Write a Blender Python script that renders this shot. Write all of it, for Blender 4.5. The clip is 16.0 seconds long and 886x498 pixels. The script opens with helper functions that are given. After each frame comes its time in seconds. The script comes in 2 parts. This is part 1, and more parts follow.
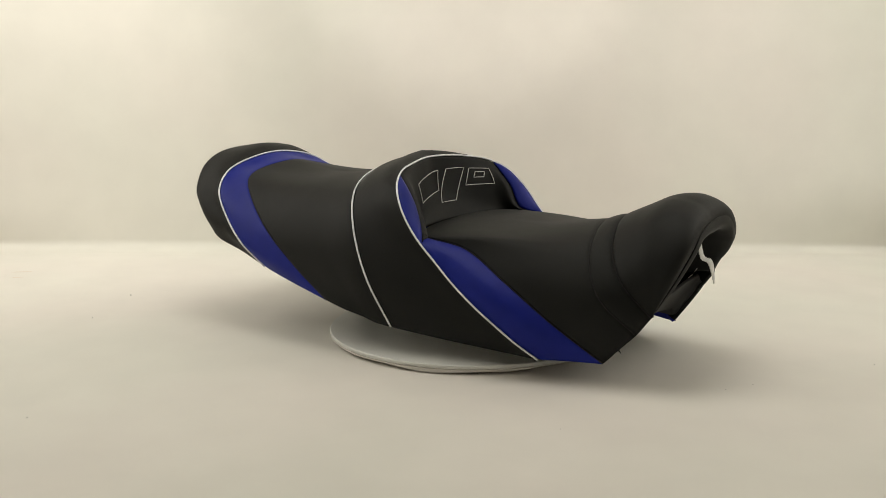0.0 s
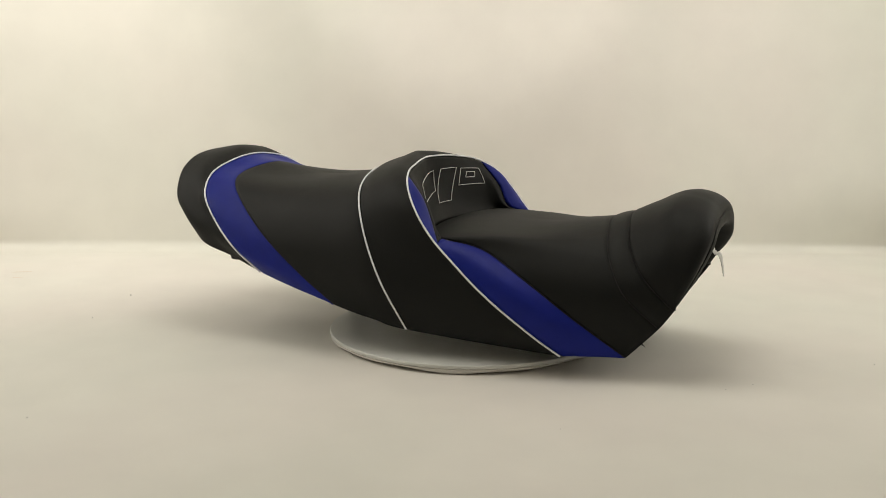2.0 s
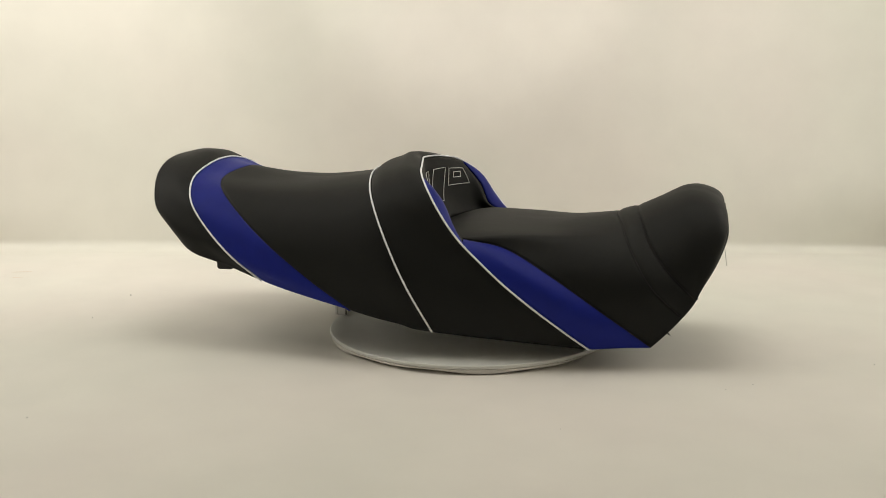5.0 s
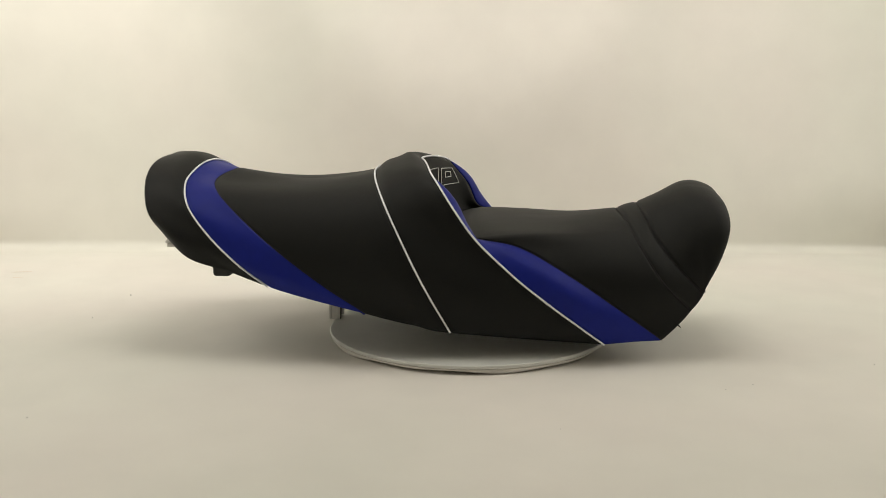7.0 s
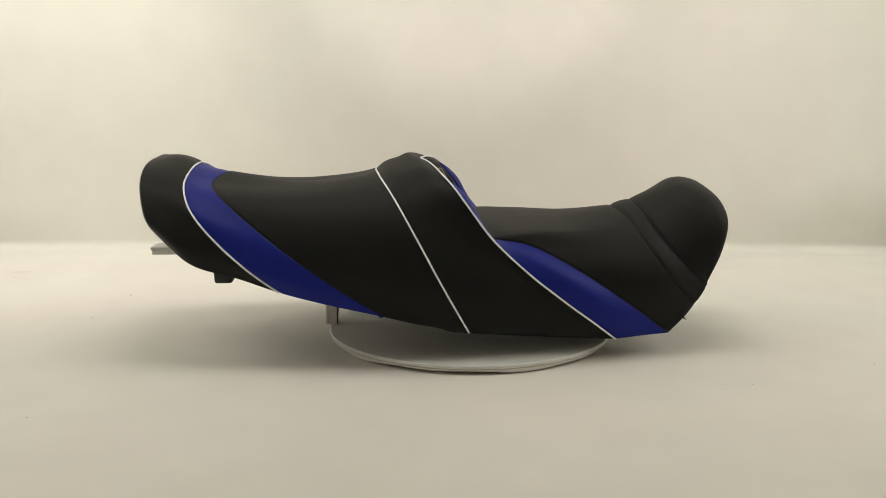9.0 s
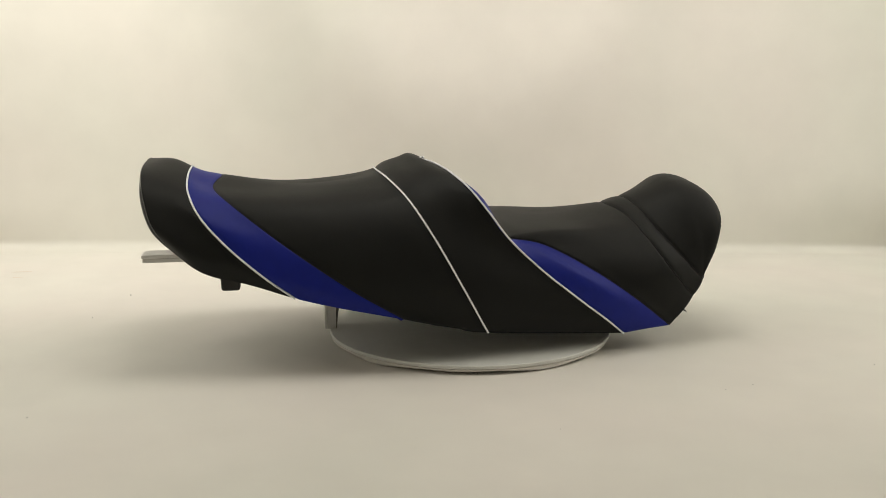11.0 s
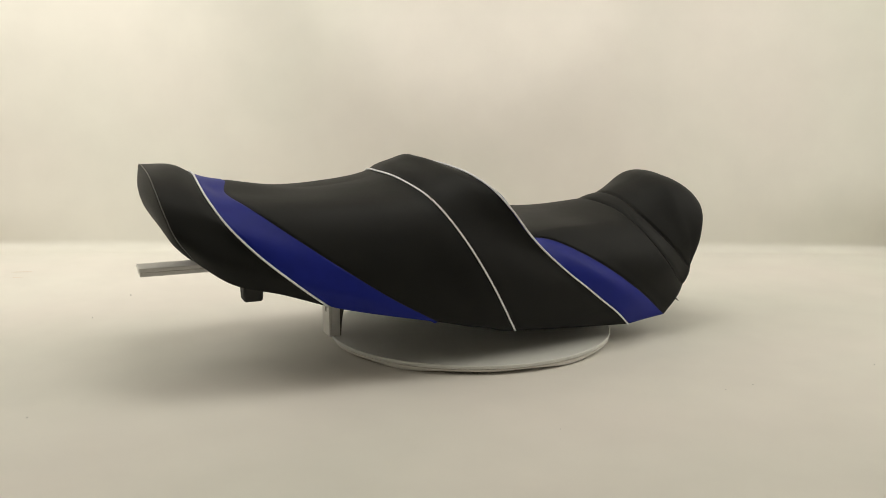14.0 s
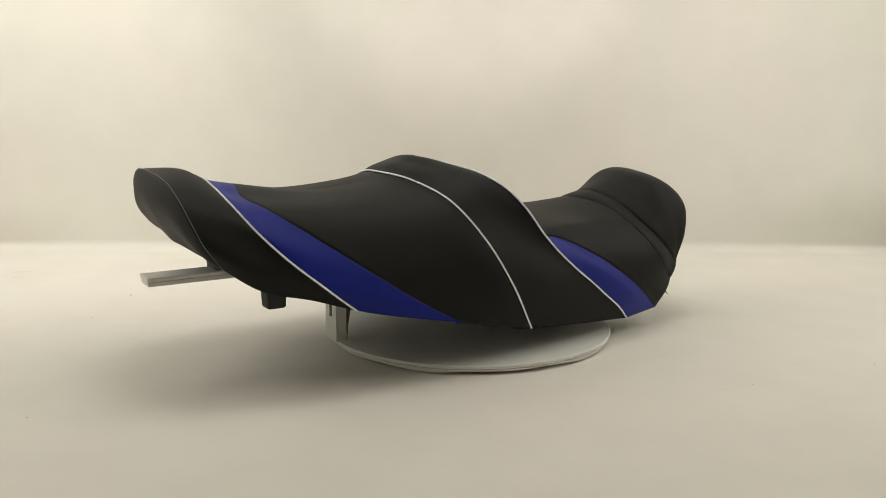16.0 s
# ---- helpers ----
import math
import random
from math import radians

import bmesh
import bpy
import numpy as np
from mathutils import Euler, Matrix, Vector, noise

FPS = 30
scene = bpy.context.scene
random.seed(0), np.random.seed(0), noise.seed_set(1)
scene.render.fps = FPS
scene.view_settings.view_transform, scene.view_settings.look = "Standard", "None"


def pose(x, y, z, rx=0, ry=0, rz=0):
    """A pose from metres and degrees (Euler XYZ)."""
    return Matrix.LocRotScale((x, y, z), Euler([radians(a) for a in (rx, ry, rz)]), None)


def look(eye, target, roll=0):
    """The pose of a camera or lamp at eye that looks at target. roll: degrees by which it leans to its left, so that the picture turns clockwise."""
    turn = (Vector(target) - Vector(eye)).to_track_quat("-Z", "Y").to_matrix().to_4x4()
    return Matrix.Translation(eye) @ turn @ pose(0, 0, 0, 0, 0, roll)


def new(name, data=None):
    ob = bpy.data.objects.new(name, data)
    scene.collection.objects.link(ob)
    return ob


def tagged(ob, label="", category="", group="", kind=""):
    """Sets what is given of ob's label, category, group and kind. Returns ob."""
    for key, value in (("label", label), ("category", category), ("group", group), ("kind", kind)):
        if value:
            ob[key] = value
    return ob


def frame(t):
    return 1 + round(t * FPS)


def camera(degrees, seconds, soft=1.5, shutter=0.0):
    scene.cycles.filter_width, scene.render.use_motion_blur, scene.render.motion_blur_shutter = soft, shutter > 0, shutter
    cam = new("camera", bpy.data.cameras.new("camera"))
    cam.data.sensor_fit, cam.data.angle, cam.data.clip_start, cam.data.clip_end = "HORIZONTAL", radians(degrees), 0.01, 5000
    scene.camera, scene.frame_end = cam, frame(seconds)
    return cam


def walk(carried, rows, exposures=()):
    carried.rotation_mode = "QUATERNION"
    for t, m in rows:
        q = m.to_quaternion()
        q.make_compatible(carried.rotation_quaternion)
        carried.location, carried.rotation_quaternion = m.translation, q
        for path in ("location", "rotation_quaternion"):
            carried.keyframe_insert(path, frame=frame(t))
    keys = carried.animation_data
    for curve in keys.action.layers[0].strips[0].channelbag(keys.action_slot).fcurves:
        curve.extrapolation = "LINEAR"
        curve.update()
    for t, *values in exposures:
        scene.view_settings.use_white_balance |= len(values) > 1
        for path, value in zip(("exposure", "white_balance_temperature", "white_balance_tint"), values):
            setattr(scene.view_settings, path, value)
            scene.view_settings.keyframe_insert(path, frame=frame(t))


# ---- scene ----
cam = camera(50.0, 16.0, soft=0.4)
CAM_POSE = pose(0, -1.2, 0.3187, 90 - 10.343, 0, 1.223)
walk(cam, [(0.0, CAM_POSE), (16.0, CAM_POSE)])

# ---- light: a white photo tent with soft panels at both sides and one overhead ----
scene.view_settings.exposure = 0.0
world = bpy.data.worlds.new("studio_dark")
scene.world = world
world.use_nodes = True
world.node_tree.nodes["Background"].inputs[0].default_value = (0.9, 0.85, 0.78, 1)
world.node_tree.nodes["Background"].inputs[1].default_value = 0.16


def soft_panel(name, eye, target, sx, sy, power, tint, spread=180):
    data = bpy.data.lights.new(name, "AREA")
    data.shape, data.size, data.size_y = "RECTANGLE", sx, sy
    data.energy, data.color, data.spread = power, tint, radians(spread)
    ob = new(name, data)
    ob.matrix_world = look(eye, target)
    return ob


WARM = (1.0, 0.955, 0.862)
WARMER = (1.0, 0.952, 0.858)
soft_panel("soft_panel_left", (-1.08, 0.10, 0.82), (-0.05, 0.02, 0.0), 0.75, 0.75, 4.4, WARMER)
soft_panel("soft_panel_right", (1.08, 0.08, 0.86), (0.05, 0.02, 0.0), 0.75, 0.75, 4.1, WARMER)
soft_panel("soft_panel_top", (0.0, 0.0, 1.40), (0.0, 0.02, 0.0), 0.8, 0.55, 3.3, (1.0, 0.965, 0.868), 150)
# two smaller panels and a spot hang close to the rear cloth and leave pools of light on it
soft_panel("wall_panel_left", (-0.66, -0.05, 0.98), (-0.64, 0.59, 0.32), 0.40, 0.3, 0.82, WARMER, 80)
lamp = bpy.data.lights.new("wall_spot", "SPOT")
lamp.energy, lamp.color, lamp.spot_size, lamp.spot_blend, lamp.shadow_soft_size = 5.6, WARM, radians(59), 0.60, 0.03
new("wall_spot", lamp).matrix_world = look((0.0, -0.02, 0.75), (0.0, 0.59, 0.60))
soft_panel("wall_panel_right", (0.52, -0.05, 0.98), (0.47, 0.59, 0.40), 0.30, 0.3, 0.32, WARMER, 62)


# ---- materials ----
def material(name, color, rough=0.5, metal=0.0, spread=0.15, scale=30.0, bump=0.1, bump_scale=400.0, spec=0.5,
             second=6.0, rough_spread=0.08, depth=0.001, dents=0.0):
    """A surface with colour variation at two scales and fine relief, over shallow dents where asked for."""
    m = bpy.data.materials.new(name)
    m.use_nodes = True
    nt = m.node_tree
    b = nt.nodes["Principled BSDF"]
    b.inputs["Metallic"].default_value = metal
    b.inputs["Specular IOR Level"].default_value = spec
    tc = nt.nodes.new("ShaderNodeTexCoord")

    def noise_node(s, detail):
        n = nt.nodes.new("ShaderNodeTexNoise")
        n.inputs["Scale"].default_value, n.inputs["Detail"].default_value = s, detail
        nt.links.new(tc.outputs["Object"], n.inputs["Vector"])
        return n

    fine, broad = noise_node(scale, 6), noise_node(second, 3)
    mix = nt.nodes.new("ShaderNodeMath")
    mix.operation = "ADD"
    nt.links.new(fine.outputs["Fac"], mix.inputs[0])
    nt.links.new(broad.outputs["Fac"], mix.inputs[1])
    ramp = nt.nodes.new("ShaderNodeMapRange")
    ramp.inputs["From Min"].default_value, ramp.inputs["From Max"].default_value = 0.6, 1.4
    ramp.inputs["To Min"].default_value, ramp.inputs["To Max"].default_value = 1 - spread, 1 + spread
    nt.links.new(mix.outputs[0], ramp.inputs["Value"])
    col = nt.nodes.new("ShaderNodeVectorMath")
    col.operation = "SCALE"
    col.inputs[0].default_value = color
    nt.links.new(ramp.outputs[0], col.inputs["Scale"])
    nt.links.new(col.outputs[0], b.inputs["Base Color"])
    rr = nt.nodes.new("ShaderNodeMapRange")
    rr.inputs["To Min"].default_value, rr.inputs["To Max"].default_value = rough - rough_spread, rough + rough_spread
    nt.links.new(broad.outputs["Fac"], rr.inputs["Value"])
    nt.links.new(rr.outputs[0], b.inputs["Roughness"])
    if bump:
        g = noise_node(bump_scale, 3)
        bp = nt.nodes.new("ShaderNodeBump")
        bp.inputs["Strength"].default_value, bp.inputs["Distance"].default_value = bump, depth
        nt.links.new(g.outputs["Fac"], bp.inputs["Height"])
        nt.links.new(bp.outputs[0], b.inputs["Normal"])
        if dents:
            broad_relief = nt.nodes.new("ShaderNodeBump")
            broad_relief.inputs["Strength"].default_value, broad_relief.inputs["Distance"].default_value = dents, 0.002
            nt.links.new(noise_node(38.0, 2).outputs["Fac"], broad_relief.inputs["Height"])
            nt.links.new(broad_relief.outputs[0], bp.inputs["Normal"])
    return m


BLACK = material("black_vinyl", (0.0044, 0.0049, 0.0043), 0.58, spread=0.12, scale=60, bump=0.12, bump_scale=1500, spec=0.24, dents=0.22)
BLUE = material("blue_vinyl", (0.0050, 0.014, 0.225), 0.50, spread=0.10, scale=60, bump=0.12, bump_scale=1500, spec=0.22, dents=0.30)
PIPING = material("white_piping", (0.94, 0.96, 1.0), 0.28, spread=0.06, bump=0.15, bump_scale=900)
THREAD = material("grey_thread", (0.78, 0.77, 0.74), 0.75, bump=0.4, bump_scale=3000)
DARK_THREAD = material("dark_thread", (0.012, 0.011, 0.012), 0.8, bump=0.3, bump_scale=3000)
PLASTIC = material("black_plastic", (0.006, 0.006, 0.006), 0.65, bump=0.2, bump_scale=300, spec=0.2)
NOSE_SHADE = material("nose_shade_black", (0.004, 0.004, 0.004), 0.9, bump=0.2, bump_scale=300, spec=0.1)
RUBBER = material("black_rubber", (0.022, 0.021, 0.02), 0.7, bump=0.3, bump_scale=500)
FOAM = material("torn_foam", (0.10, 0.075, 0.045), 0.95, spread=0.5, scale=120, bump=0.8, bump_scale=300)
BACKDROP = material("white_backdrop", (0.80, 0.775, 0.725), 0.62, spread=0.040, scale=13, second=2.6, bump=0.30, bump_scale=2.2, spec=0.35, depth=0.01)
BOUNCE = material("bounce_white", (0.84, 0.82, 0.78), 0.8, spread=0.06, scale=8, bump=0.1, bump_scale=40)


def drift(m, low, high, scale):
    """Lets a surface's hue wander slowly between two tints."""
    nt = m.node_tree
    scaled = next(n for n in nt.nodes if n.type == "VECT_MATH")
    tc = next(n for n in nt.nodes if n.type == "TEX_COORD")
    n = nt.nodes.new("ShaderNodeTexNoise")
    n.inputs["Scale"].default_value, n.inputs["Detail"].default_value = scale, 2
    nt.links.new(tc.outputs["Object"], n.inputs["Vector"])
    ramp = nt.nodes.new("ShaderNodeValToRGB")
    ramp.color_ramp.elements[0].position, ramp.color_ramp.elements[1].position = 0.35, 0.65
    ramp.color_ramp.elements[0].color, ramp.color_ramp.elements[1].color = (*low, 1), (*high, 1)
    nt.links.new(n.outputs["Fac"], ramp.inputs[0])
    nt.links.new(ramp.outputs[0], scaled.inputs[0])


drift(BACKDROP, (0.783, 0.782, 0.715), (0.809, 0.773, 0.722), 1.9)
LAMINATE = material("white_laminate", (0.75, 0.76, 0.73), 0.42, spread=0.05, scale=25, bump=0.06, bump_scale=200)
RIM = material("white_rim", (0.74, 0.72, 0.68), 0.5, spread=0.10, scale=40, bump=0.2, bump_scale=90)
ALU = material("dull_aluminium", (0.74, 0.73, 0.70), 0.42, metal=0.15, spread=0.12, scale=80, bump=0.1, bump_scale=500)
STEEL = material("dark_steel", (0.10, 0.095, 0.085), 0.5, metal=0.3, spread=0.2, scale=60, bump=0.2, bump_scale=300)
RIBBON = material("white_ribbon", (0.72, 0.72, 0.70), 0.7, spread=0.25, scale=220, bump=0.5, bump_scale=900)
SPECK = material("dark_crumb", (0.05, 0.045, 0.04), 0.9)
STITCH = material("dull_stitch", (0.38, 0.37, 0.35), 0.8, bump=0.3, bump_scale=3000)
STAIN = material("ochre_smudge", (0.74, 0.65, 0.54), 0.7, spread=0.04, scale=90)


# ---- mesh helpers ----
def mesh_object(name, verts, faces, mat, parent=None, label="", smooth=True):
    me = bpy.data.meshes.new(name)
    me.from_pydata([tuple(map(float, v)) for v in verts], [], faces)
    me.materials.append(mat)
    me.validate()
    if smooth:
        me.polygons.foreach_set("use_smooth", [True] * len(me.polygons))
    ob = new(name, me)
    if parent:
        ob.parent = parent
    if label:
        ob["label"] = label
    return ob


def part(name, bm, mat, parent=None, label="", smooth=False):
    me = bpy.data.meshes.new(name)
    bmesh.ops.recalc_face_normals(bm, faces=bm.faces)
    bm.to_mesh(me)
    bm.free()
    me.materials.append(mat)
    me.polygons.foreach_set("use_smooth", [smooth] * len(me.polygons))
    ob = new(name, me)
    if parent:
        ob.parent = parent
    if label:
        ob["label"] = label
    return ob


def grid_object(name, P, mat, parent, label="", thick=0.004, flip=False):
    """A quilted panel from a grid of points, given real thickness inwards."""
    n, m = P.shape[:2]
    faces = []
    for i in range(n - 1):
        for j in range(m - 1):
            q = (i * m + j, (i + 1) * m + j, (i + 1) * m + j + 1, i * m + j + 1)
            faces.append(q[::-1] if flip else q)
    ob = mesh_object(name, P.reshape(-1, 3), faces, mat, parent, label)
    if thick:
        mod = ob.modifiers.new("padding", "SOLIDIFY")
        mod.thickness, mod.offset = thick, -1
    return ob


def tube(name, path, radius, mat, parent, label="", sides=8, closed_ends=True):
    path = np.asarray(path, float)
    tan = np.gradient(path, axis=0)
    tan /= np.linalg.norm(tan, axis=1)[:, None] + 1e-12
    ref = np.array([0.3, 0.1, 1.0])
    verts, faces = [], []
    side = np.cross(tan[0], ref)
    for p, t in zip(path, tan):
        side = side - t * (side @ t)
        side /= np.linalg.norm(side) + 1e-12
        up = np.cross(side, t)
        for k in range(sides):
            a = 2 * math.pi * k / sides
            verts.append(p + radius * (math.cos(a) * side + math.sin(a) * up))
    for i in range(len(path) - 1):
        for k in range(sides):
            a, b = i * sides + k, i * sides + (k + 1) % sides
            faces.append((a, b, b + sides, a + sides))
    if closed_ends:
        faces.append(tuple(range(sides))[::-1])
        faces.append(tuple((len(path) - 1) * sides + k for k in range(sides)))
    return mesh_object(name, verts, faces, mat, parent, label)


def bevel_box(sx, sy, sz, bevel, at=(0, 0, 0), taper=1.0):
    bm = bmesh.new()
    bmesh.ops.create_cube(bm, size=1)
    for v in bm.verts:
        k = taper if v.co.z < 0 else 1.0
        v.co = Vector((v.co.x * sx * k + at[0], v.co.y * sy * k + at[1], v.co.z * sz + at[2]))
    if bevel:
        bmesh.ops.bevel(bm, geom=list(bm.edges), offset=bevel, segments=2, affect="EDGES", profile=0.5)
    return bm


# ---- the backdrop sweep: floor, cove and rear wall in one sheet ----
FLOOR_Z = -0.011
WALL_Y = 0.590
COVE = 0.022


def build_studio():
    profile = [(-2.21, FLOOR_Z)]
    for i in range(24):
        profile.append((-2.1 + i * (WALL_Y - COVE - 0.06 + 2.1) / 24, FLOOR_Z))
    for off, up in ((0.052, 0.0), (0.044, 0.0016), (0.036, 0.0024), (0.029, 0.0018), (0.023, 0.0002), (0.018, 0.0)):
        profile.append((WALL_Y - COVE - off, FLOOR_Z + up))
    for i in range(13):
        a = math.radians(90 * i / 12)
        profile.append((WALL_Y - COVE + COVE * math.sin(a), FLOOR_Z + COVE * (1 - math.cos(a))))
    for i in range(1, 50):
        profile.append((WALL_Y + 0.001 * i, FLOOR_Z + COVE + 0.0325 * i))
    xs = np.linspace(-1.41, 1.41, 115)
    verts, faces = [], []
    for x in xs:
        for y, z in profile:
            # the cloth hangs a little unevenly and its crease wanders
            w = 0.004 * math.sin(2.1 * x + 0.4) + 0.0025 * math.sin(5.3 * x)
            high = max(0.0, z) * 0.05
            yy = y + (w if y > 0.3 else 0) + high * math.sin(1.7 * x + 2.0 * z)
            if z > 0:
                # past a slanting fold the cloth turns forward, and low down on the other side too
                yy -= 0.035 * math.log1p(math.exp((x - 0.56 - 0.95 * (z - 0.14)) / 0.05)) * min(1.0, z / 0.1) * 0.20
                yy -= 0.035 * math.log1p(math.exp((-x - 0.74 - 0.9 * z) / 0.05)) * min(1.0, z / 0.05) * 0.15
            verts.append((x, yy, z))
    m = len(profile)
    for i in range(len(xs) - 1):
        for j in range(m - 1):
            faces.append((i * m + j, (i + 1) * m + j, (i + 1) * m + j + 1, i * m + j + 1))
    sweep = mesh_object("floor", verts, faces, BACKDROP)
    tagged(sweep, "seamless cream-white backdrop cloth swept from floor to wall", "backdrop", kind="structure")
    # unseen walls and ceiling, added to close the set and bounce fill light
    for name, at, size in (("bounce_west", (-1.42, -0.72, 0.80), (0.04, 3.04, 1.66)), ("bounce_east", (1.42, -0.72, 0.80), (0.04, 3.04, 1.66)),
                           ("bounce_south", (0, -2.22, 0.80), (2.80, 0.04, 1.66))):
        tagged(part(name, bevel_box(*size, 0, at), BOUNCE), "unseen off-white wall added to bounce fill light", "wall", kind="structure")
    tagged(part("ceiling", bevel_box(2.88, 3.04, 0.04, 0, (0, -0.72, 1.652)), BOUNCE), "unseen off-white ceiling added to bounce fill light", "ceiling", kind="structure")


build_studio()


# ---- the seat: ribs across it, from the skirt's lower edge up to the centre line ----
NS = 56


def spline(points, per=14):
    c = np.asarray(points, float)
    a = np.vstack([2 * c[0] - c[1], c, 2 * c[-1] - c[-2]])
    u = np.linspace(0, 1, per, endpoint=False)[:, None]
    out = []
    for i in range(1, len(a) - 2):
        p, q, r, s = a[i - 1:i + 3]
        out.append(0.5 * (2 * q + (r - p) * u + (2 * p - 5 * q + 4 * r - s) * u * u + (3 * q - p - 3 * r + s) * u ** 3))
    return np.vstack(out + [c[-1:]])


def resample(line, n):
    d = np.concatenate([[0], np.cumsum(np.linalg.norm(np.diff(line, axis=0), axis=1))])
    s = np.linspace(0, d[-1], n)
    return np.stack([np.interp(s, d, line[:, k]) for k in range(3)], -1)


def rib(points, n=NS):
    """A rib whose last point lies on the centre line, where it runs level across."""
    pts = [tuple(p) for p in points]
    twin = pts[-2]
    line = spline(pts + [(twin[0], -twin[1], twin[2])])
    return resample(line[:(len(pts) - 1) * 14 + 1], n)


def lerp(a, b, u):
    return a * (1 - u) + b * u


def pulled_up(P):
    """The far corners of tail and nose are pulled up a little higher than the near ones."""
    P = np.array(P, dtype=float)
    x, y, z = P[..., 0], P[..., 1], P[..., 2]
    P[..., 2] = z + 0.0105 * np.clip((-x - 0.24) / 0.10, 0, 1) * np.clip(y / 0.1, 0, 1) * np.clip((0.175 - z) / 0.03, 0, 1)
    far = np.clip((-x - 0.30) / 0.06, 0, 1) * np.clip(y / 0.06, 0, 1) * np.clip((z - 0.15) / 0.03, 0, 1)
    P[..., 1] += 0.004 * far
    P[..., 2] += 0.0055 * far
    fore = np.clip((x - 0.24) / 0.05, 0, 1)
    P[..., 1] += 0.006 * fore * np.clip((y + 0.02) / 0.06, 0, 1)
    P[..., 2] += 0.005 * fore * np.clip((y + 0.01) / 0.05, 0, 1) * np.clip((z - 0.14) / 0.02, 0, 1)
    P[..., 2] += 0.015 * np.clip((x - 0.238) / 0.04, 0, 1) * np.clip(y / 0.1, 0, 1) * np.clip((0.13 - z) / 0.04, 0, 1)
    return P


def mirror(P):
    """The other half of a grid of points, seen across the centre line."""
    Q = P * np.array([1, -1, 1])
    return pulled_up(np.concatenate([P, Q[:, ::-1][:, 1:]], axis=1))


def skin(rows, steps):
    """Surface rows flowing smoothly through the ribs, with steps rows between each two."""
    rows = [np.asarray(r) for r in rows]
    t = [0.0]
    for a, b in zip(rows, rows[1:]):
        t.append(t[-1] + np.linalg.norm(b - a, axis=1).mean())
    k = len(rows)
    tang = []
    for i in range(k):
        if i == 0:
            tang.append((rows[1] - rows[0]) / (t[1] - t[0]))
        elif i == k - 1:
            tang.append((rows[-1] - rows[-2]) / (t[-1] - t[-2]))
        else:
            h0, h1 = t[i] - t[i - 1], t[i + 1] - t[i]
            tang.append(((rows[i] - rows[i - 1]) / h0 * h1 + (rows[i + 1] - rows[i]) / h1 * h0) / (h0 + h1))
    spans = []
    for i in range(k - 1):
        h, out = t[i + 1] - t[i], []
        for q in range(steps + 1):
            u = q / steps
            a, b = 2 * u ** 3 - 3 * u * u + 1, u ** 3 - 2 * u * u + u
            c, d = -2 * u ** 3 + 3 * u * u, u ** 3 - u * u
            out.append(a * rows[i] + b * h * tang[i] + c * rows[i + 1] + d * h * tang[i + 1])
        spans.append(np.array(out))
    return spans


def join(*spans):
    return np.concatenate([spans[0]] + [s[1:] for s in spans[1:]])


def normals(P):
    n = np.cross(np.gradient(P, axis=0), np.gradient(P, axis=1))
    return n / (np.linalg.norm(n, axis=2)[..., None] + 1e-12)


def quilt(P, sign, first=True, last=True, deep=0.0010, wide=0.0024):
    """Draws a panel's edges down into its seams, as sewn covers are, on a grid refined towards those edges."""
    n = len(P)
    e = np.linspace(0, 1, n)
    ends = np.array([0, 0.006, 0.014, 0.025, 0.04, 0.06])
    pos = np.unique(np.concatenate([e, ends, 1 - ends]))
    f = pos * (n - 1)
    i0 = np.minimum(f.astype(int), n - 2)
    w = (f - i0)[:, None, None]
    Q = P[i0] * (1 - w) + P[i0 + 1] * w
    N = normals(Q) * sign
    step = np.concatenate([np.zeros((1, Q.shape[1])), np.cumsum(np.linalg.norm(np.diff(Q, axis=0), axis=2), axis=0)])
    dip = np.zeros_like(step)
    if first:
        dip += np.exp(-(step / wide) ** 2)
    if last:
        dip += np.exp(-((step[-1] - step) / wide) ** 2)
    return Q - N * (deep * dip)[..., None]


def lifted(line, P, sign, index, by):
    """A seam's line moved outwards from the panel whose first or last row it is."""
    return line + normals(P)[index] * sign * by


# ribs: x forward, y to the far side, z up
RIB_STITCH = rib([(-0.3525, -0.117, 0.129), (-0.3705, -0.119, 0.154), (-0.3785, -0.109, 0.175), (-0.384, -0.088, 0.1970), (-0.3865, -0.053, 0.2120), (-0.387, 0, 0.2170)])
RIB_A = rib([(-0.2180, -0.1465, 0.0755), (-0.2535, -0.1515, 0.1035), (-0.289, -0.142, 0.134), (-0.318, -0.126, 0.1655), (-0.3320, -0.094, 0.1895), (-0.3350, -0.049, 0.2030), (-0.334, 0, 0.2095)])
RIB_A2 = rib([(-0.099, -0.167, 0.051), (-0.152, -0.159, 0.082), (-0.203, -0.150, 0.117), (-0.250, -0.130, 0.151), (-0.289, -0.100, 0.180), (-0.306, -0.054, 0.1925), (-0.297, 0, 0.2005)])
RIB_B = rib([(-0.002, -0.163, 0.030), (-0.033, -0.169, 0.086), (-0.062, -0.155, 0.139), (-0.087, -0.121, 0.180), (-0.104, -0.063, 0.199), (-0.110, 0, 0.203)])
RIB_C = rib([(0.174, -0.130, 0.012), (0.150, -0.1425, 0.0315), (0.124, -0.1475, 0.0508), (0.100, -0.151, 0.0692), (0.075, -0.1505, 0.0885), (0.049, -0.1485, 0.1115), (0.024, -0.149, 0.137), (0.003, -0.146, 0.165),
             (-0.016, -0.130, 0.190), (-0.031, -0.100, 0.205), (-0.039, -0.067, 0.211), (-0.047, -0.033, 0.2145), (-0.054, 0, 0.215)], 2 * NS)
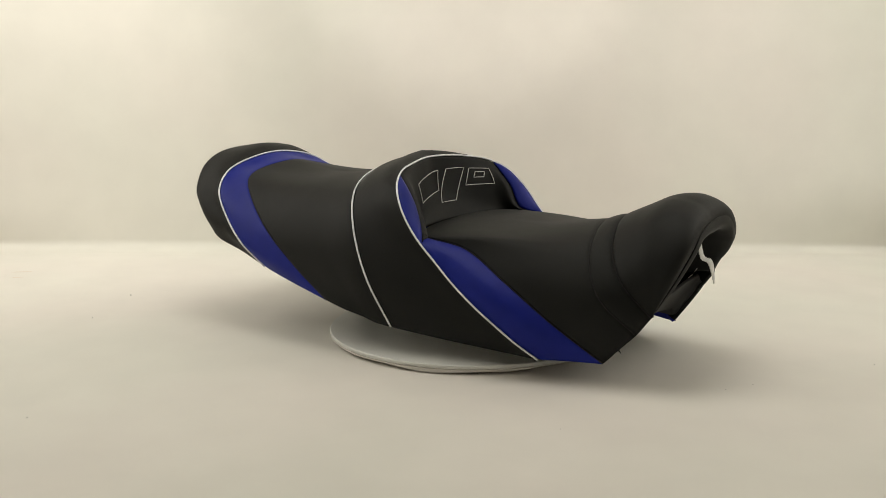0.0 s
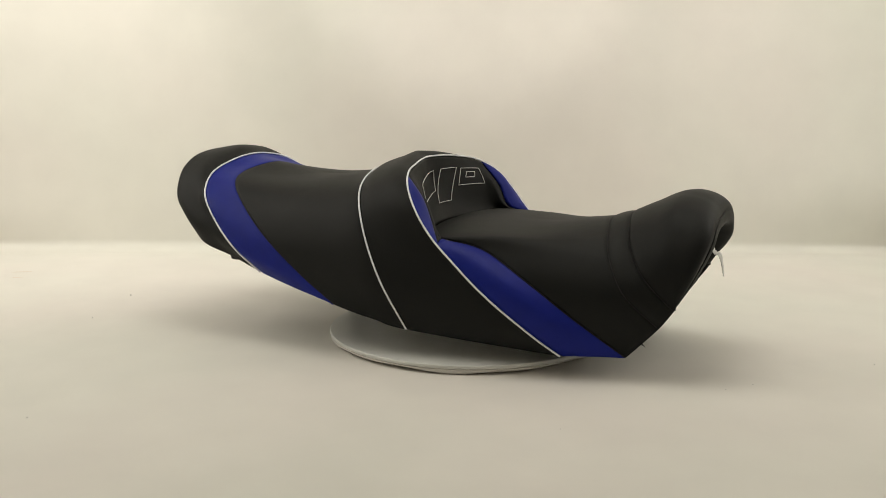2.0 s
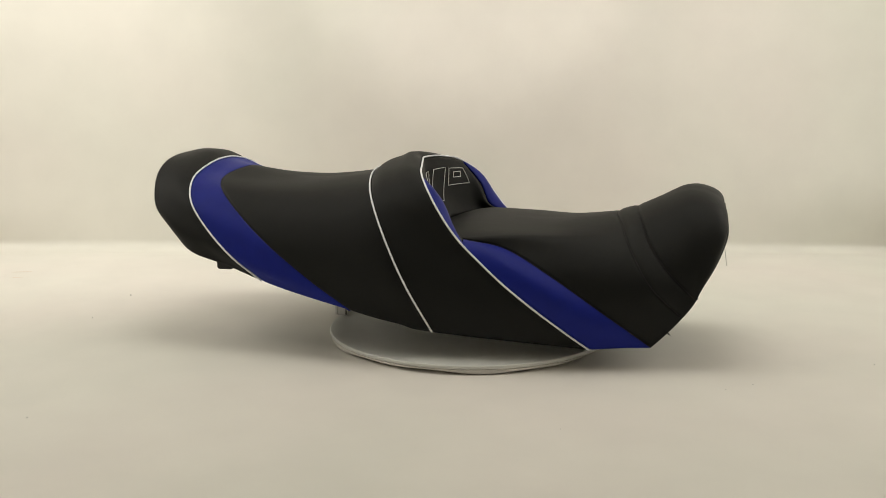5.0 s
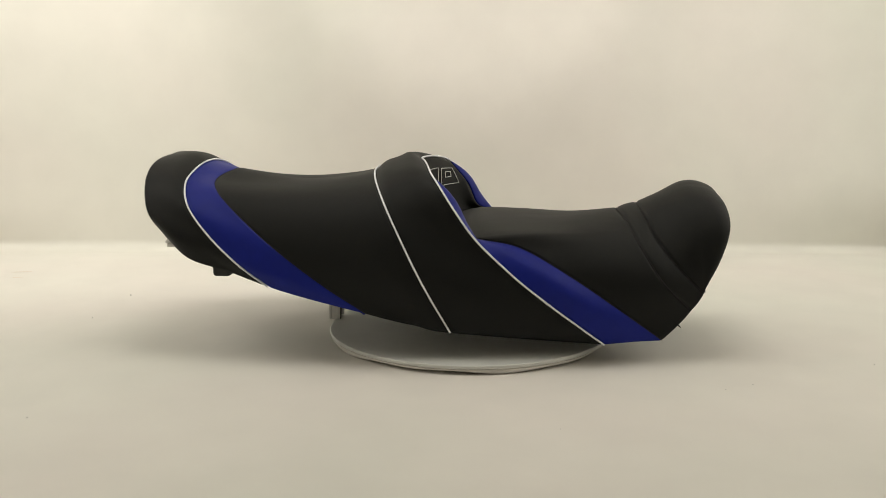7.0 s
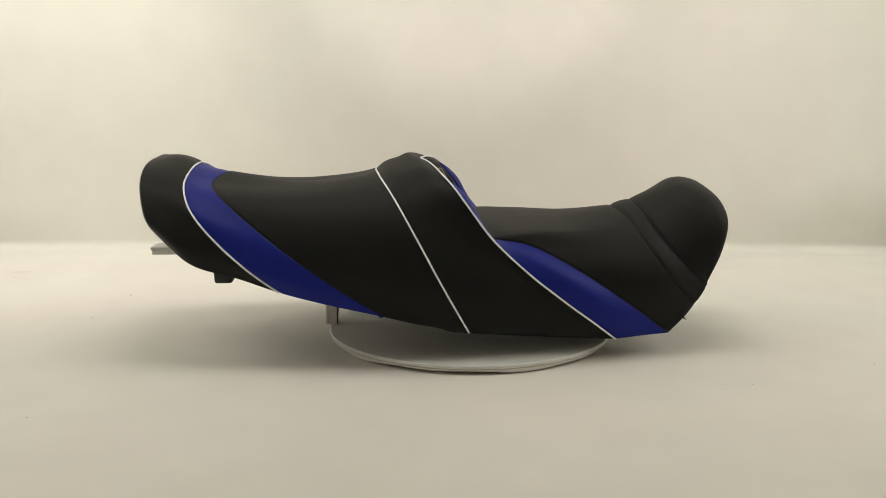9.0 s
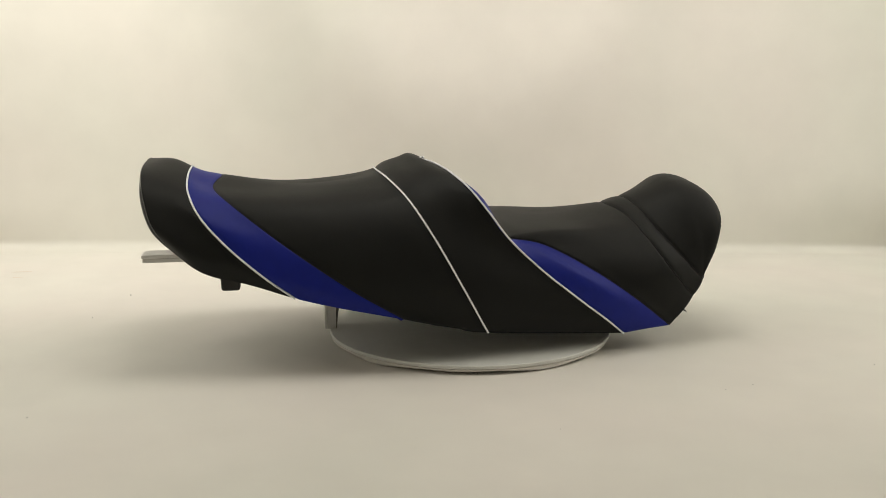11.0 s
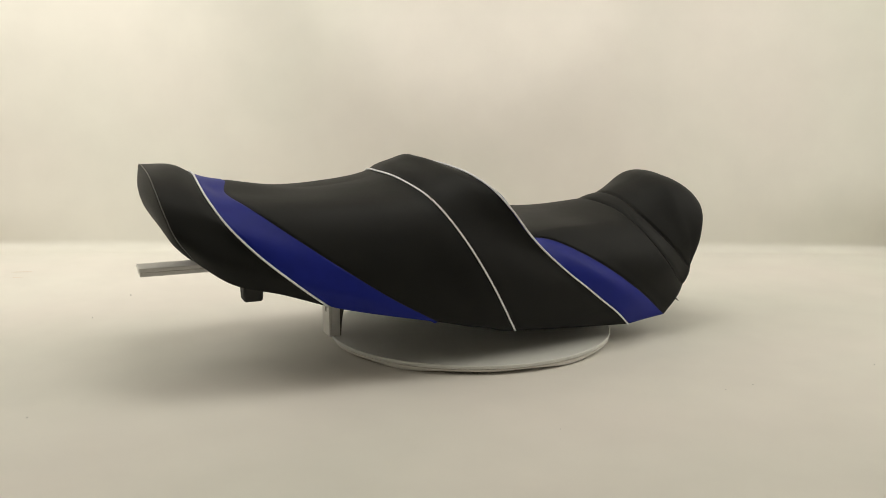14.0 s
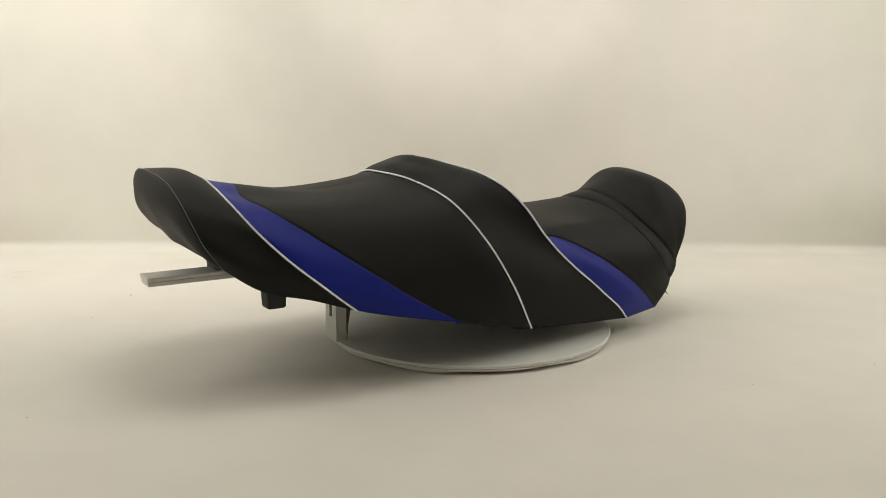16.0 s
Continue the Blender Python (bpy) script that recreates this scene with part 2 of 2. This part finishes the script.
RIB_E = rib([(0.2755, -0.1030, 0.048), (0.240, -0.119, 0.085), (0.216, -0.097, 0.122), (0.203, -0.054, 0.1455), (0.193, 0, 0.1535)])
RIB_F = rib([(0.2900, -0.0990, 0.068), (0.258, -0.102, 0.101), (0.236, -0.080, 0.129), (0.224, -0.045, 0.1525), (0.218, 0, 0.1618)])
RIB_CROWN = rib([(0.2905, -0.0965, 0.0685), (0.287, -0.099, 0.108), (0.282, -0.083, 0.146), (0.279, -0.050, 0.1758), (0.277, 0, 0.1867)])
RIB_BROW = rib([(0.2910, -0.0955, 0.0710), (0.3080, -0.0930, 0.107), (0.3195, -0.0790, 0.141), (0.3195, -0.050, 0.1635), (0.3165, 0, 0.1735)])
RIB_NOSE = rib([(0.2920, -0.0935, 0.0735), (0.3095, -0.0850, 0.106), (0.3215, -0.0670, 0.138), (0.3225, -0.042, 0.1560), (0.3215, 0, 0.1630)])
SEAM_D = spline([(0.2425, -0.1110, 0.0137), (0.189, -0.130, 0.055), (0.132, -0.131, 0.0935), (0.075, -0.119, 0.1230), (0.026, -0.125, 0.1335)])
SEAM_I = spline([(0.030, -0.1455, 0.131), (0.011, -0.119, 0.141), (-0.002, -0.114, 0.171), (-0.0255, -0.109, 0.2005)])
FOOT = spline([(0.026, -0.125, 0.1335), (0.005, -0.113, 0.1345), (-0.013, -0.075, 0.1355), (-0.021, -0.035, 0.136), (-0.024, 0, 0.136), (-0.021, 0.035, 0.136)])[:57]
S = np.linspace(0, 1, NS)[:, None]


def shifted(row, top=(0, 0, 0), low=(0, 0, 0), power=2.0):
    return row + S ** power * np.array(top) + (1 - S) ** power * np.array(low)


def build_seat():
    seat = new("motorcycle_seat")
    tagged(seat, "black vinyl two-up motorcycle seat with royal blue stripes and white piping", "motorcycle seat")

    # rear half: tail, stripe, passenger part and hump
    c_even = resample(RIB_C, NS)
    tail_1 = shifted(lerp(RIB_STITCH, RIB_A, 0.33), (0.004, 0, 0.0055), (-0.008, -0.009, -0.0062))
    tail_2 = shifted(lerp(RIB_STITCH, RIB_A, 0.67), (0.001, 0, 0.0062), (-0.003, -0.005, -0.002))
    sit_mid = shifted(lerp(RIB_A2, RIB_B, 0.60), (0, 0, -0.0140), (0, -0.003, 0.0), 2.0)
    hump_0 = shifted(lerp(RIB_B, c_even, 0.15), (0.001, 0, 0.0060), (0, -0.001, 0.0), 1.7)
    hump_1 = shifted(lerp(RIB_B, c_even, 0.36), (0.006, 0, 0.0098), (0, -0.002, 0.0), 1.7)
    hump_2 = shifted(lerp(RIB_B, c_even, 0.78), (0.0, 0, 0.0098), (0, -0.001, 0.0), 2.2)
    spans = skin([RIB_STITCH, tail_1, tail_2, RIB_A, RIB_A2, sit_mid, RIB_B, hump_0, hump_1, hump_2, c_even], 12)
    tail, stripe = join(*spans[:3]), spans[3]
    sit, hump = join(*spans[4:6]), join(*spans[6:])
    out = -1.0 if normals(sit)[10, -1, 2] < 0 else 1.0
    for name, P, mat, label, f, l in (("tail_panel", tail, BLACK, "black grained vinyl tail cover", True, True),
                                      ("tail_stripe", stripe, BLUE, "royal blue vinyl stripe over the tail", True, True),
                                      ("passenger_panel", sit, BLACK, "black grained vinyl passenger cover", True, True),
                                      ("hump_panel", hump, BLACK, "black grained vinyl hump cover", True, True)):
        grid_object(name, mirror(quilt(P, out, f, l)), mat, seat, label, flip=out < 0)

    # tail cap behind the row of stitches
    low = rib([(-0.350, -0.100, 0.130), (-0.361, -0.066, 0.137), (-0.366, -0.03, 0.141), (-0.368, 0, 0.142)])
    cap = skin([RIB_STITCH, shifted(lerp(RIB_STITCH, low, 0.35), (-0.0115, 0, -0.001), (-0.002, 0, 0), 0.6), low], 8)
    cap = join(*cap)
    capout = 1.0 if normals(cap)[8, -1, 0] < 0 else -1.0
    grid_object("tail_cap", mirror(quilt(cap, capout, True, False)), BLACK, seat, "black vinyl end cap", 0.0015, flip=capout < 0)

    # front half: the rider's part, the narrow band and the nose
    d_line = resample(np.vstack([SEAM_D, FOOT[1:]]), NS)

    def crown(start, width, height):
        u = np.clip((S - start) / width, 0, 1)
        return u * u * (3 - 2 * u) * np.array([0, 0, height])

    rider1 = lerp(d_line, RIB_E, 0.13) + crown(0.57, 0.32, 0.0066)
    rider2 = shifted(lerp(d_line, RIB_E, 0.34), (0, 0, 0), (0, -0.002, 0), 3.0) + crown(0.44, 0.54, 0.0038)
    rider3 = shifted(lerp(d_line, RIB_E, 0.68), (0.0, 0, -0.0035), (0, -0.003, 0), 2.0)
    swale = shifted(lerp(RIB_F, RIB_CROWN, 0.42), (0.003, 0, 0.0025), (0, 0, 0), 1.5)
    rider = join(*skin([d_line, rider1, rider2, rider3, RIB_E], 14))
    band = skin([RIB_E, RIB_F], 10)[0]
    puff = np.sin(np.linspace(0, math.pi, 11))[:, None, None] * 0.0012
    band = band + normals(band) * out * puff
    nose = join(*skin([RIB_F, swale, RIB_CROWN, RIB_BROW, RIB_NOSE], 12))
    grid_object("rider_panel", mirror(quilt(rider, out, True, True, 0.0013, 0.0023)), BLACK, seat, "black grained vinyl rider cover", flip=out < 0)
    grid_object("nose_band", mirror(quilt(band, out, True, True, 0.0013, 0.0023)), BLACK, seat, "narrow black vinyl band", flip=out < 0)
    grid_object("nose_panel", mirror(quilt(nose, out, True, True, 0.0013, 0.0023)), BLACK, seat, "black grained vinyl nose cover", thick=0.0012, flip=out < 0)
    inner1 = RIB_NOSE * np.array([1, 0.92, 1]) + S * np.array([0.001, 0, -0.010])
    inner2 = RIB_NOSE * np.array([1, 0.84, 1]) + S * np.array([0, 0, -0.016]) + np.array([-0.030, 0, 0.002])
    inner3 = RIB_NOSE * np.array([1, 0.66, 1]) + S * np.array([0, 0, -0.030]) + np.array([-0.105, 0, 0.004])
    lining = join(*skin([RIB_NOSE, inner1, inner2, inner3], 6))
    grid_object("nose_lining", mirror(lining), BLACK, seat, "black turned-in nose lining", thick=0.002, flip=out < 0)

    # the two side stripes below the hump, and the backrest face with its strips
    d = np.linalg.norm(RIB_C - np.array([0.034, -0.149, 0.130]), axis=1)
    k = int(d.argmin())
    c_low, d_low = resample(RIB_C[:k + 1], 40), resample(SEAM_D, 40)
    mid = lerp(c_low, d_low, 0.5)
    swell = np.sin(np.linspace(0.25, math.pi - 0.3, 40))[:, None] * np.array([0.0, -0.006, 0.004])
    side = join(*skin([c_low, mid + swell, d_low], 8))
    quilted = quilt(side, out)
    grid_object("side_stripe", quilted, BLUE, seat, "royal blue vinyl side stripe", flip=out < 0)
    grid_object("side_stripe", quilted * np.array([1, -1, 1]), BLUE, seat, "royal blue vinyl side stripe", flip=out > 0)
    # backrest strips, swelling between the piping and the inner seam
    top = int(np.linalg.norm(RIB_C - SEAM_I[-1], axis=1).argmin())
    c_seg, i_seg = resample(RIB_C[k:top + 1], 25), resample(SEAM_I, 25)
    flat = np.array([lerp(c_seg, i_seg, q) for q in np.linspace(0, 1, 11)])
    ssign = 1.0 if normals(flat)[5, 12, 0] > 0 else -1.0
    bulge = np.sin(np.linspace(0, math.pi, 11))[:, None] * np.sin(np.linspace(0.1, math.pi - 0.1, 25))[None, :] * 0.0065
    strip = flat + normals(flat) * ssign * bulge[..., None]
    grid_object("backrest_strip", strip, BLUE, seat, "royal blue vinyl strip beside the backrest", 0.002, flip=ssign < 0)
    grid_object("backrest_strip", strip * np.array([1, -1, 1]), BLUE, seat, "royal blue vinyl strip beside the backrest", 0.002, flip=ssign > 0)
    # backrest face: v down it, w from the inner seam to the centre line
    V, Wn = 21, 30
    left = resample(SEAM_I[3:][::-1], V)
    upper, lower = resample(RIB_C[top:], Wn), resample(np.vstack([left[-1:], FOOT]), Wn)
    middle = np.array([lerp(upper[-1], lower[-1], v) + np.array([-0.007, 0, -0.003]) * math.sin(math.pi * v) for v in np.linspace(0, 1, V)])
    face = np.empty((V, Wn, 3))
    for i, v in enumerate(np.linspace(0, 1, V)):
        for j, w in enumerate(np.linspace(0, 1, Wn)):
            ruled = lerp(upper[j], lower[j], v) + lerp(left[i], middle[i], w)
            corner = lerp(lerp(upper[0], lower[0], v), lerp(upper[-1], lower[-1], v), w)
            face[i, j] = ruled - corner

    def on_face(v, w):
        fi, fj = v * (V - 1), w * (Wn - 1)
        i, j = min(int(fi), V - 2), min(int(fj), Wn - 2)
        a, b = fi - i, fj - j
        return (face[i, j] * (1 - a) + face[i + 1, j] * a) * (1 - b) + (face[i, j + 1] * (1 - a) + face[i + 1, j + 1] * a) * b

    rest = mirror(face).transpose(1, 0, 2)
    rsign = 1.0 if normals(rest)[29, 10, 0] > 0 else -1.0
    backrest = grid_object("backrest_panel", quilt(rest, rsign, True, True, 0.0014, 0.003), BLACK, seat, "black vinyl backrest panel with a stitched emblem", 0.002, flip=rsign < 0)

    # white piping along three seams
    def across(line):
        return pulled_up(np.concatenate([line, (line * np.array([1, -1, 1]))[::-1][1:]]))

    for line, P, index in ((RIB_A, tail, -1), (RIB_B, sit, -1)):
        tube("piping", across(lifted(line, P, out, index, 0.0004)), 0.00118, PIPING, seat, "white vinyl piping")
    tube("piping", across(lifted(c_even, hump, out, -1, 0.0008)), 0.00118, PIPING, seat, "white vinyl piping")

    # plain sewn seams
    tube("seam", across(lifted(RIB_A2, stripe, out, -1, -0.0009)), 0.0005, DARK_THREAD, seat, "dark sewn seam", 6)
    for line, P in ((RIB_E, rider), (RIB_F, band)):
        tube("seam", across(lifted(line, P, out, -1, -0.0010)), 0.0006, DARK_THREAD, seat, "dark sewn seam", 6)
    for flip_y in (1, -1):
        tube("seam", lifted(d_low, side, out, -1, -0.001) * np.array([1, flip_y, 1]), 0.0008, DARK_THREAD, seat, "dark sewn seam", 6)

    # a row of light stitches beside the end cap
    seam_line = resample(across(lifted(RIB_STITCH * 0.985 + RIB_A * 0.015, tail, out, 1, 0.0003)), 181)
    verts, faces = [], []
    for i in range(0, 178, 2):
        a, b = seam_line[i], lerp(seam_line[i], seam_line[i + 1], 1.25)
        t = (b - a) / np.linalg.norm(b - a)
        u = np.cross(t, [0.2, 0.1, 1.0])
        u /= np.linalg.norm(u)
        w = np.cross(t, u)
        base = len(verts)
        for p, r in ((a, 0.0002), (lerp(a, b, 0.5), 0.0005), (b, 0.0002)):
            for q in range(5):
                ang = 2 * math.pi * q / 5
                verts.append(p + r * (math.cos(ang) * u + math.sin(ang) * w))
        for ring in range(2):
            for q in range(5):
                n0, n1 = base + ring * 5 + q, base + ring * 5 + (q + 1) % 5
                faces.append((n0, n1, n1 + 5, n0 + 5))
    st = mesh_object("stitching", verts, faces, STITCH, seat, "row of light grey stitches")
    st["kind"] = "stuff"

    # the stitched emblem on the backrest: three slanted outlined shapes
    def emblem(name, loop, closed=True):
        pts = loop + [loop[0]] if closed else loop
        dense = []
        for (y0, v0), (y1, v1) in zip(pts, pts[1:]):
            for q in range(6):
                dense.append((y0 + (y1 - y0) * q / 6, v0 + (v1 - v0) * q / 6))
        dense.append(pts[-1])
        line = []
        for y, v in dense:
            row = np.array([on_face(v, w) for w in np.linspace(0, 1, 60)])
            w = np.interp(-abs(y), row[:, 1], np.linspace(0, 1, 60))
            p = on_face(v, w)
            line.append((p[0] + 0.0012, -abs(p[1]) * (1 if y < 0 else -1), p[2] + 0.0005))
        return tube(name, line, 0.0005, THREAD, backrest, "light grey stitched outline", 6)

    emblem("emblem_shape", [(-0.067, 0.30), (0.006, 0.21), (0.000, 0.52), (-0.062, 0.58)])
    emblem("emblem_shape", [(0.020, 0.20), (0.050, 0.18), (0.026, 0.69), (-0.004, 0.72)])
    emblem("emblem_shape", [(0.058, 0.19), (0.091, 0.17), (0.092, 0.42), (0.048, 0.46)])
    emblem("emblem_shape", [(0.067, 0.245), (0.082, 0.235), (0.079, 0.32), (0.063, 0.335)])

    # black sheet added for the shade inside the nose, a finger's width inside its cover
    shell = join(band, nose)[:-6, 6:30]
    shell = shell - normals(shell) * out * 0.0056
    grid_object("nose_shade_sheet", shell, NOSE_SHADE, seat, "matt black sheet added for the shade inside the nose", 0.001, flip=out < 0)
    grid_object("nose_shade_sheet", pulled_up(shell * np.array([1, -1, 1])), NOSE_SHADE, seat, "matt black sheet added for the shade inside the nose", 0.001, flip=out > 0)

    # underside pan, set a little inside the skirt
    edge = np.concatenate([tail[:, 0], stripe[1:, 0], sit[1:, 0], hump[1:, 0], side[1:, 0], rider[1:, 0]])
    tuck = np.clip(1 - np.arange(len(edge)) / 14.0, 0, 1)[:, None]
    rows = []
    for y_k, dz in ((0.985, 0.007), (0.93, 0.008), (0.86, 0.018), (0.45, 0.024), (0.0, 0.026)):
        rows.append(edge * np.array([1, y_k, 1]) + np.array([0, 0, dz]) + tuck * np.array([0.03, 0, 0.018]))
    pan = np.array(rows).transpose(1, 0, 2)
    grid_object("base_pan", mirror(pan), PLASTIC, seat, "black plastic base pan", thick=0.003, flip=out > 0)
    # rolled skirt edge
    for sgn in (1, -1):
        tube("skirt_edge", pulled_up(edge[(4 if sgn > 0 else 24)::2] * np.array([1, sgn * 0.985, 1]) + np.array([0, 0, 0.0018])), 0.0012, BLACK, seat, "folded vinyl hem", 6)
        part("rubber_foot", bevel_box(0.025, 0.024, 0.046, 0.003, (-0.289, sgn * 0.093, 0.1000), 0.84), RUBBER, seat, "black rubber foot", smooth=False)
    part("rubber_foot", bevel_box(0.022, 0.03, 0.030, 0.003, (-0.315, 0.0, 0.121), 0.9), RUBBER, seat, "black rubber foot")
    # torn foam under the tail cap
    fl = resample(across(low), 61)[29:41]
    tube("foam_edge", [p + np.array([0.0045 + 0.001 * math.sin(3.1 * i), 0, 0.0005 + 0.0016 * math.sin(1.9 * i)]) for i, p in enumerate(fl)], 0.0017, FOAM, seat, "torn foam edge", 6)

    # a frayed white ribbon hanging out of the nose
    path = spline([(0.314, -0.050, 0.156), (0.322, -0.058, 0.149), (0.322, -0.052, 0.134), (0.324, -0.046, 0.119), (0.329, -0.038, 0.114), (0.332, -0.034, 0.103), (0.335, -0.032, 0.089)], 8) + np.array([-0.010, 0.026, 0.005])
    wid = np.interp(np.linspace(0, 1, len(path)), [0, 0.55, 0.75, 0.9, 1], [0.005, 0.0055, 0.006, 0.004, 0.0015])
    G = np.array([[p + np.array([0.35 * w, w * s, 0.15 * w * s + 0.0008 * math.sin(2.3 * i + 5 * s)]) for s in (-1, -0.4, 0.4, 1)] for i, (p, w) in enumerate(zip(path, wid))])
    grid_object("ribbon", G, RIBBON, seat, "frayed white fabric ribbon", thick=0.0006)
    # four loose stitches inside the nose
    for a, b in (((0.256, 0.058, 0.064), (0.261, 0.058, 0.069)),
                 ((0.266, 0.058, 0.074), (0.271, 0.058, 0.078)),
                 ((0.274, 0.058, 0.082), (0.279, 0.058, 0.087)),
                 ((0.281, 0.058, 0.090), (0.284, 0.058, 0.095))):
        tube("stitch", [a, tuple((p + q) / 2 for p, q in zip(a, b)), b], 0.0004, THREAD, seat, "light grey stitch", 5)
    # loose threads below the front skirt
    for a in (0.0, 1.0, 2.1):
        tube("loose_thread", [(0.258, -0.111, 0.034), (0.2595 + 0.0008 * a, -0.1115, 0.032), (0.260 + 0.0015 * a, -0.112, 0.031 - 0.0008 * a)], 0.0004, DARK_THREAD, seat, "loose dark thread end", 5)
    return seat


SEAT = build_seat()


# ---- the stand: slotted post and flat bar that hold the seat ----
def build_stand():
    stand = new("seat_stand")
    tagged(stand, "dull metal stand with a slotted post and flat bar", "stand")
    # post: a folded channel whose outer flange has a long slot
    h = 0.098
    w = 0.030

    def flange():
        bm = bmesh.new()
        y0, y1 = -w / 2, w / 2
        sl = 0.004
        z0, z1 = 0.030, 0.082
        outline = [(y0, 0.001), (y1, 0.001), (y1, h), (y0, h)]
        hole = [(-sl, z0), (sl, z0), (sl, z1), (-sl, z1)]
        vo = [bm.verts.new((0, a, b)) for a, b in outline]
        vi = [bm.verts.new((0, a, b)) for a, b in hole]
        for i in range(4):
            bm.faces.new((vo[i], vo[(i + 1) % 4], vi[(i + 1) % 4], vi[i]))
        got = bmesh.ops.extrude_face_region(bm, geom=list(bm.faces))
        for v in got["geom"]:
            if isinstance(v, bmesh.types.BMVert):
                v.co.x += 0.0025
        return bm

    post = part("post", flange(), ALU, stand, "slotted flat metal post")
    post.location = (-0.1775, 0.010, 0)
    part("rib", bevel_box(0.011, 0.0025, h - 0.002, 0.0005, (-0.1690, -0.0035, h / 2)), ALU, stand, "folded edge of the post")
    part("rib", bevel_box(0.011, 0.0025, h - 0.002, 0.0005, (-0.1690, 0.0235, h / 2)), ALU, stand, "folded edge of the post")
    gus = bmesh.new()
    tri = [gus.verts.new(p) for p in ((-0.167, -0.004, 0.001), (-0.1625, -0.004, 0.001), (-0.1610, -0.004, 0.02), (-0.1570, -0.004, 0.04), (-0.1500, -0.004, 0.06), (-0.136, -0.004, h), (-0.167, -0.004, h))]
    gus.faces.new(tri)
    got = bmesh.ops.extrude_face_region(gus, geom=list(gus.faces))
    for v in got["geom"]:
        if isinstance(v, bmesh.types.BMVert):
            v.co.y += 0.003
    part("gusset", gus, STEEL, stand, "dark metal gusset")
    part("bar", bevel_box(0.262, 0.034, 0.0045, 0.001, (-0.267, 0.012, 0.1015)), ALU, stand, "flat dull metal bar")
    part("bar", bevel_box(0.260, 0.030, 0.0050, 0.001, (-0.267, 0.012, 0.0962)), ALU, stand, "flat dull metal bar")
    return stand


STAND = build_stand()


# ---- the turntable ----
def build_turntable():
    table = new("turntable")
    tagged(table, "round white display turntable lying on the floor", "turntable")

    def plate(radius, z0, z1, bevel, waves=0.0):
        bm = bmesh.new()
        n = 120
        ring = [(radius - bevel, z0, 0), (radius, z0 + bevel, 1), (radius, z1 - bevel, 1), (radius - bevel, z1, 0)]
        loops = []
        for r, z, _ in ring:
            loop = []
            for i in range(n):
                a = 2 * math.pi * i / n
                dz = waves * (math.sin(5 * a + 1.0) * 0.6 + math.sin(11 * a) * 0.4) if z < z1 - bevel else 0
                loop.append(bm.verts.new((r * math.cos(a), r * math.sin(a), z + dz)))
            loops.append(loop)
        for la, lb in zip(loops, loops[1:]):
            for i in range(n):
                bm.faces.new((la[i], la[(i + 1) % n], lb[(i + 1) % n], lb[i]))
        bm.faces.new(loops[0][::-1])
        bm.faces.new(loops[-1])
        return bm

    part("top_plate", plate(0.1804, -0.0042, 0.0, 0.0008), LAMINATE, table, "thin white laminate top")
    part("edge_band", plate(0.1794, -0.0083, -0.0046, 0.001, 0.0022), RIM, table, "wavy off-white lower layer")
    part("base", plate(0.150, FLOOR_Z, -0.0092, 0.0008), PLASTIC, table, "dark recessed base")
    return table


TABLE = build_turntable()


# ---- crumbs and smudges on the floor ----
def crumb(x, y, size, seed):
    rng = random.Random(seed)
    bm = bmesh.new()
    bmesh.ops.create_icosphere(bm, subdivisions=2, radius=1)
    for v in bm.verts:
        k = 1 + rng.uniform(-0.25, 0.25)
        v.co = Vector((v.co.x * size * k, v.co.y * size * 0.5 * k, v.co.z * size * 0.35 * k))
    ob = part("crumb", bm, SPECK, None)
    ob.location = (x, y, FLOOR_Z + size * 0.3)
    ob.rotation_euler = (0, 0, rng.uniform(0, 3))
    tagged(ob, "tiny dark crumb on the white floor", "crumb", "crumbs on the floor")


CRUMBS = [(-0.506, 0.202, 0.0016), (-0.512, 0.065, 0.0008), (-0.426, -0.324, 0.0009), (0.477, -0.131, 0.0009), (0.315, -0.206, 0.0007), (0.017, -0.173, 0.0008), (0.093, -0.343, 0.0006), (0.281, -0.224, 0.0006), (-0.042, -0.394, 0.0005)]
for number, (cx, cy, cs) in enumerate(CRUMBS):
    crumb(cx, cy, cs, number)


def smudge(x, y, sx, sy, seed):
    rng = random.Random(seed)
    bm = bmesh.new()
    ring = []
    for i in range(18):
        a = 2 * math.pi * i / 18
        k = rng.uniform(0.6, 1.15)
        ring.append(bm.verts.new((sx * k * math.cos(a), sy * k * math.sin(a) + 0.25 * sx * k * math.cos(a), 0)))
    bm.faces.new(ring)
    ob = part("smudge", bm, STAIN)
    ob.location = (x, y, FLOOR_Z + 0.0006)
    tagged(ob, "faint ochre smudge on the white floor", "smudge", "smudges on the floor")


smudge(-0.752, 0.371, 0.0160, 0.0022, 0)
smudge(-0.739, 0.325, 0.0100, 0.0016, 1)


def motions():
    rate, bow = 0.07078, -0.030
    lean, off = math.radians(-32.5), 0.01067
    seat_rows, table_rows = [], []
    for i in range(17):
        t = float(i)
        turn = rate * t + bow * (t / 16) * (1 - t / 16)
        m = Matrix.Rotation(turn + lean, 4, "Z") @ Matrix.Translation((0, off, 0))
        seat_rows.append((t, m))
        table_rows.append((t, Matrix.Translation((0.009, 0, 0)) @ Matrix.Rotation(turn, 4, "Z")))
    walk(SEAT, seat_rows)
    walk(STAND, seat_rows)
    walk(TABLE, table_rows)


motions()
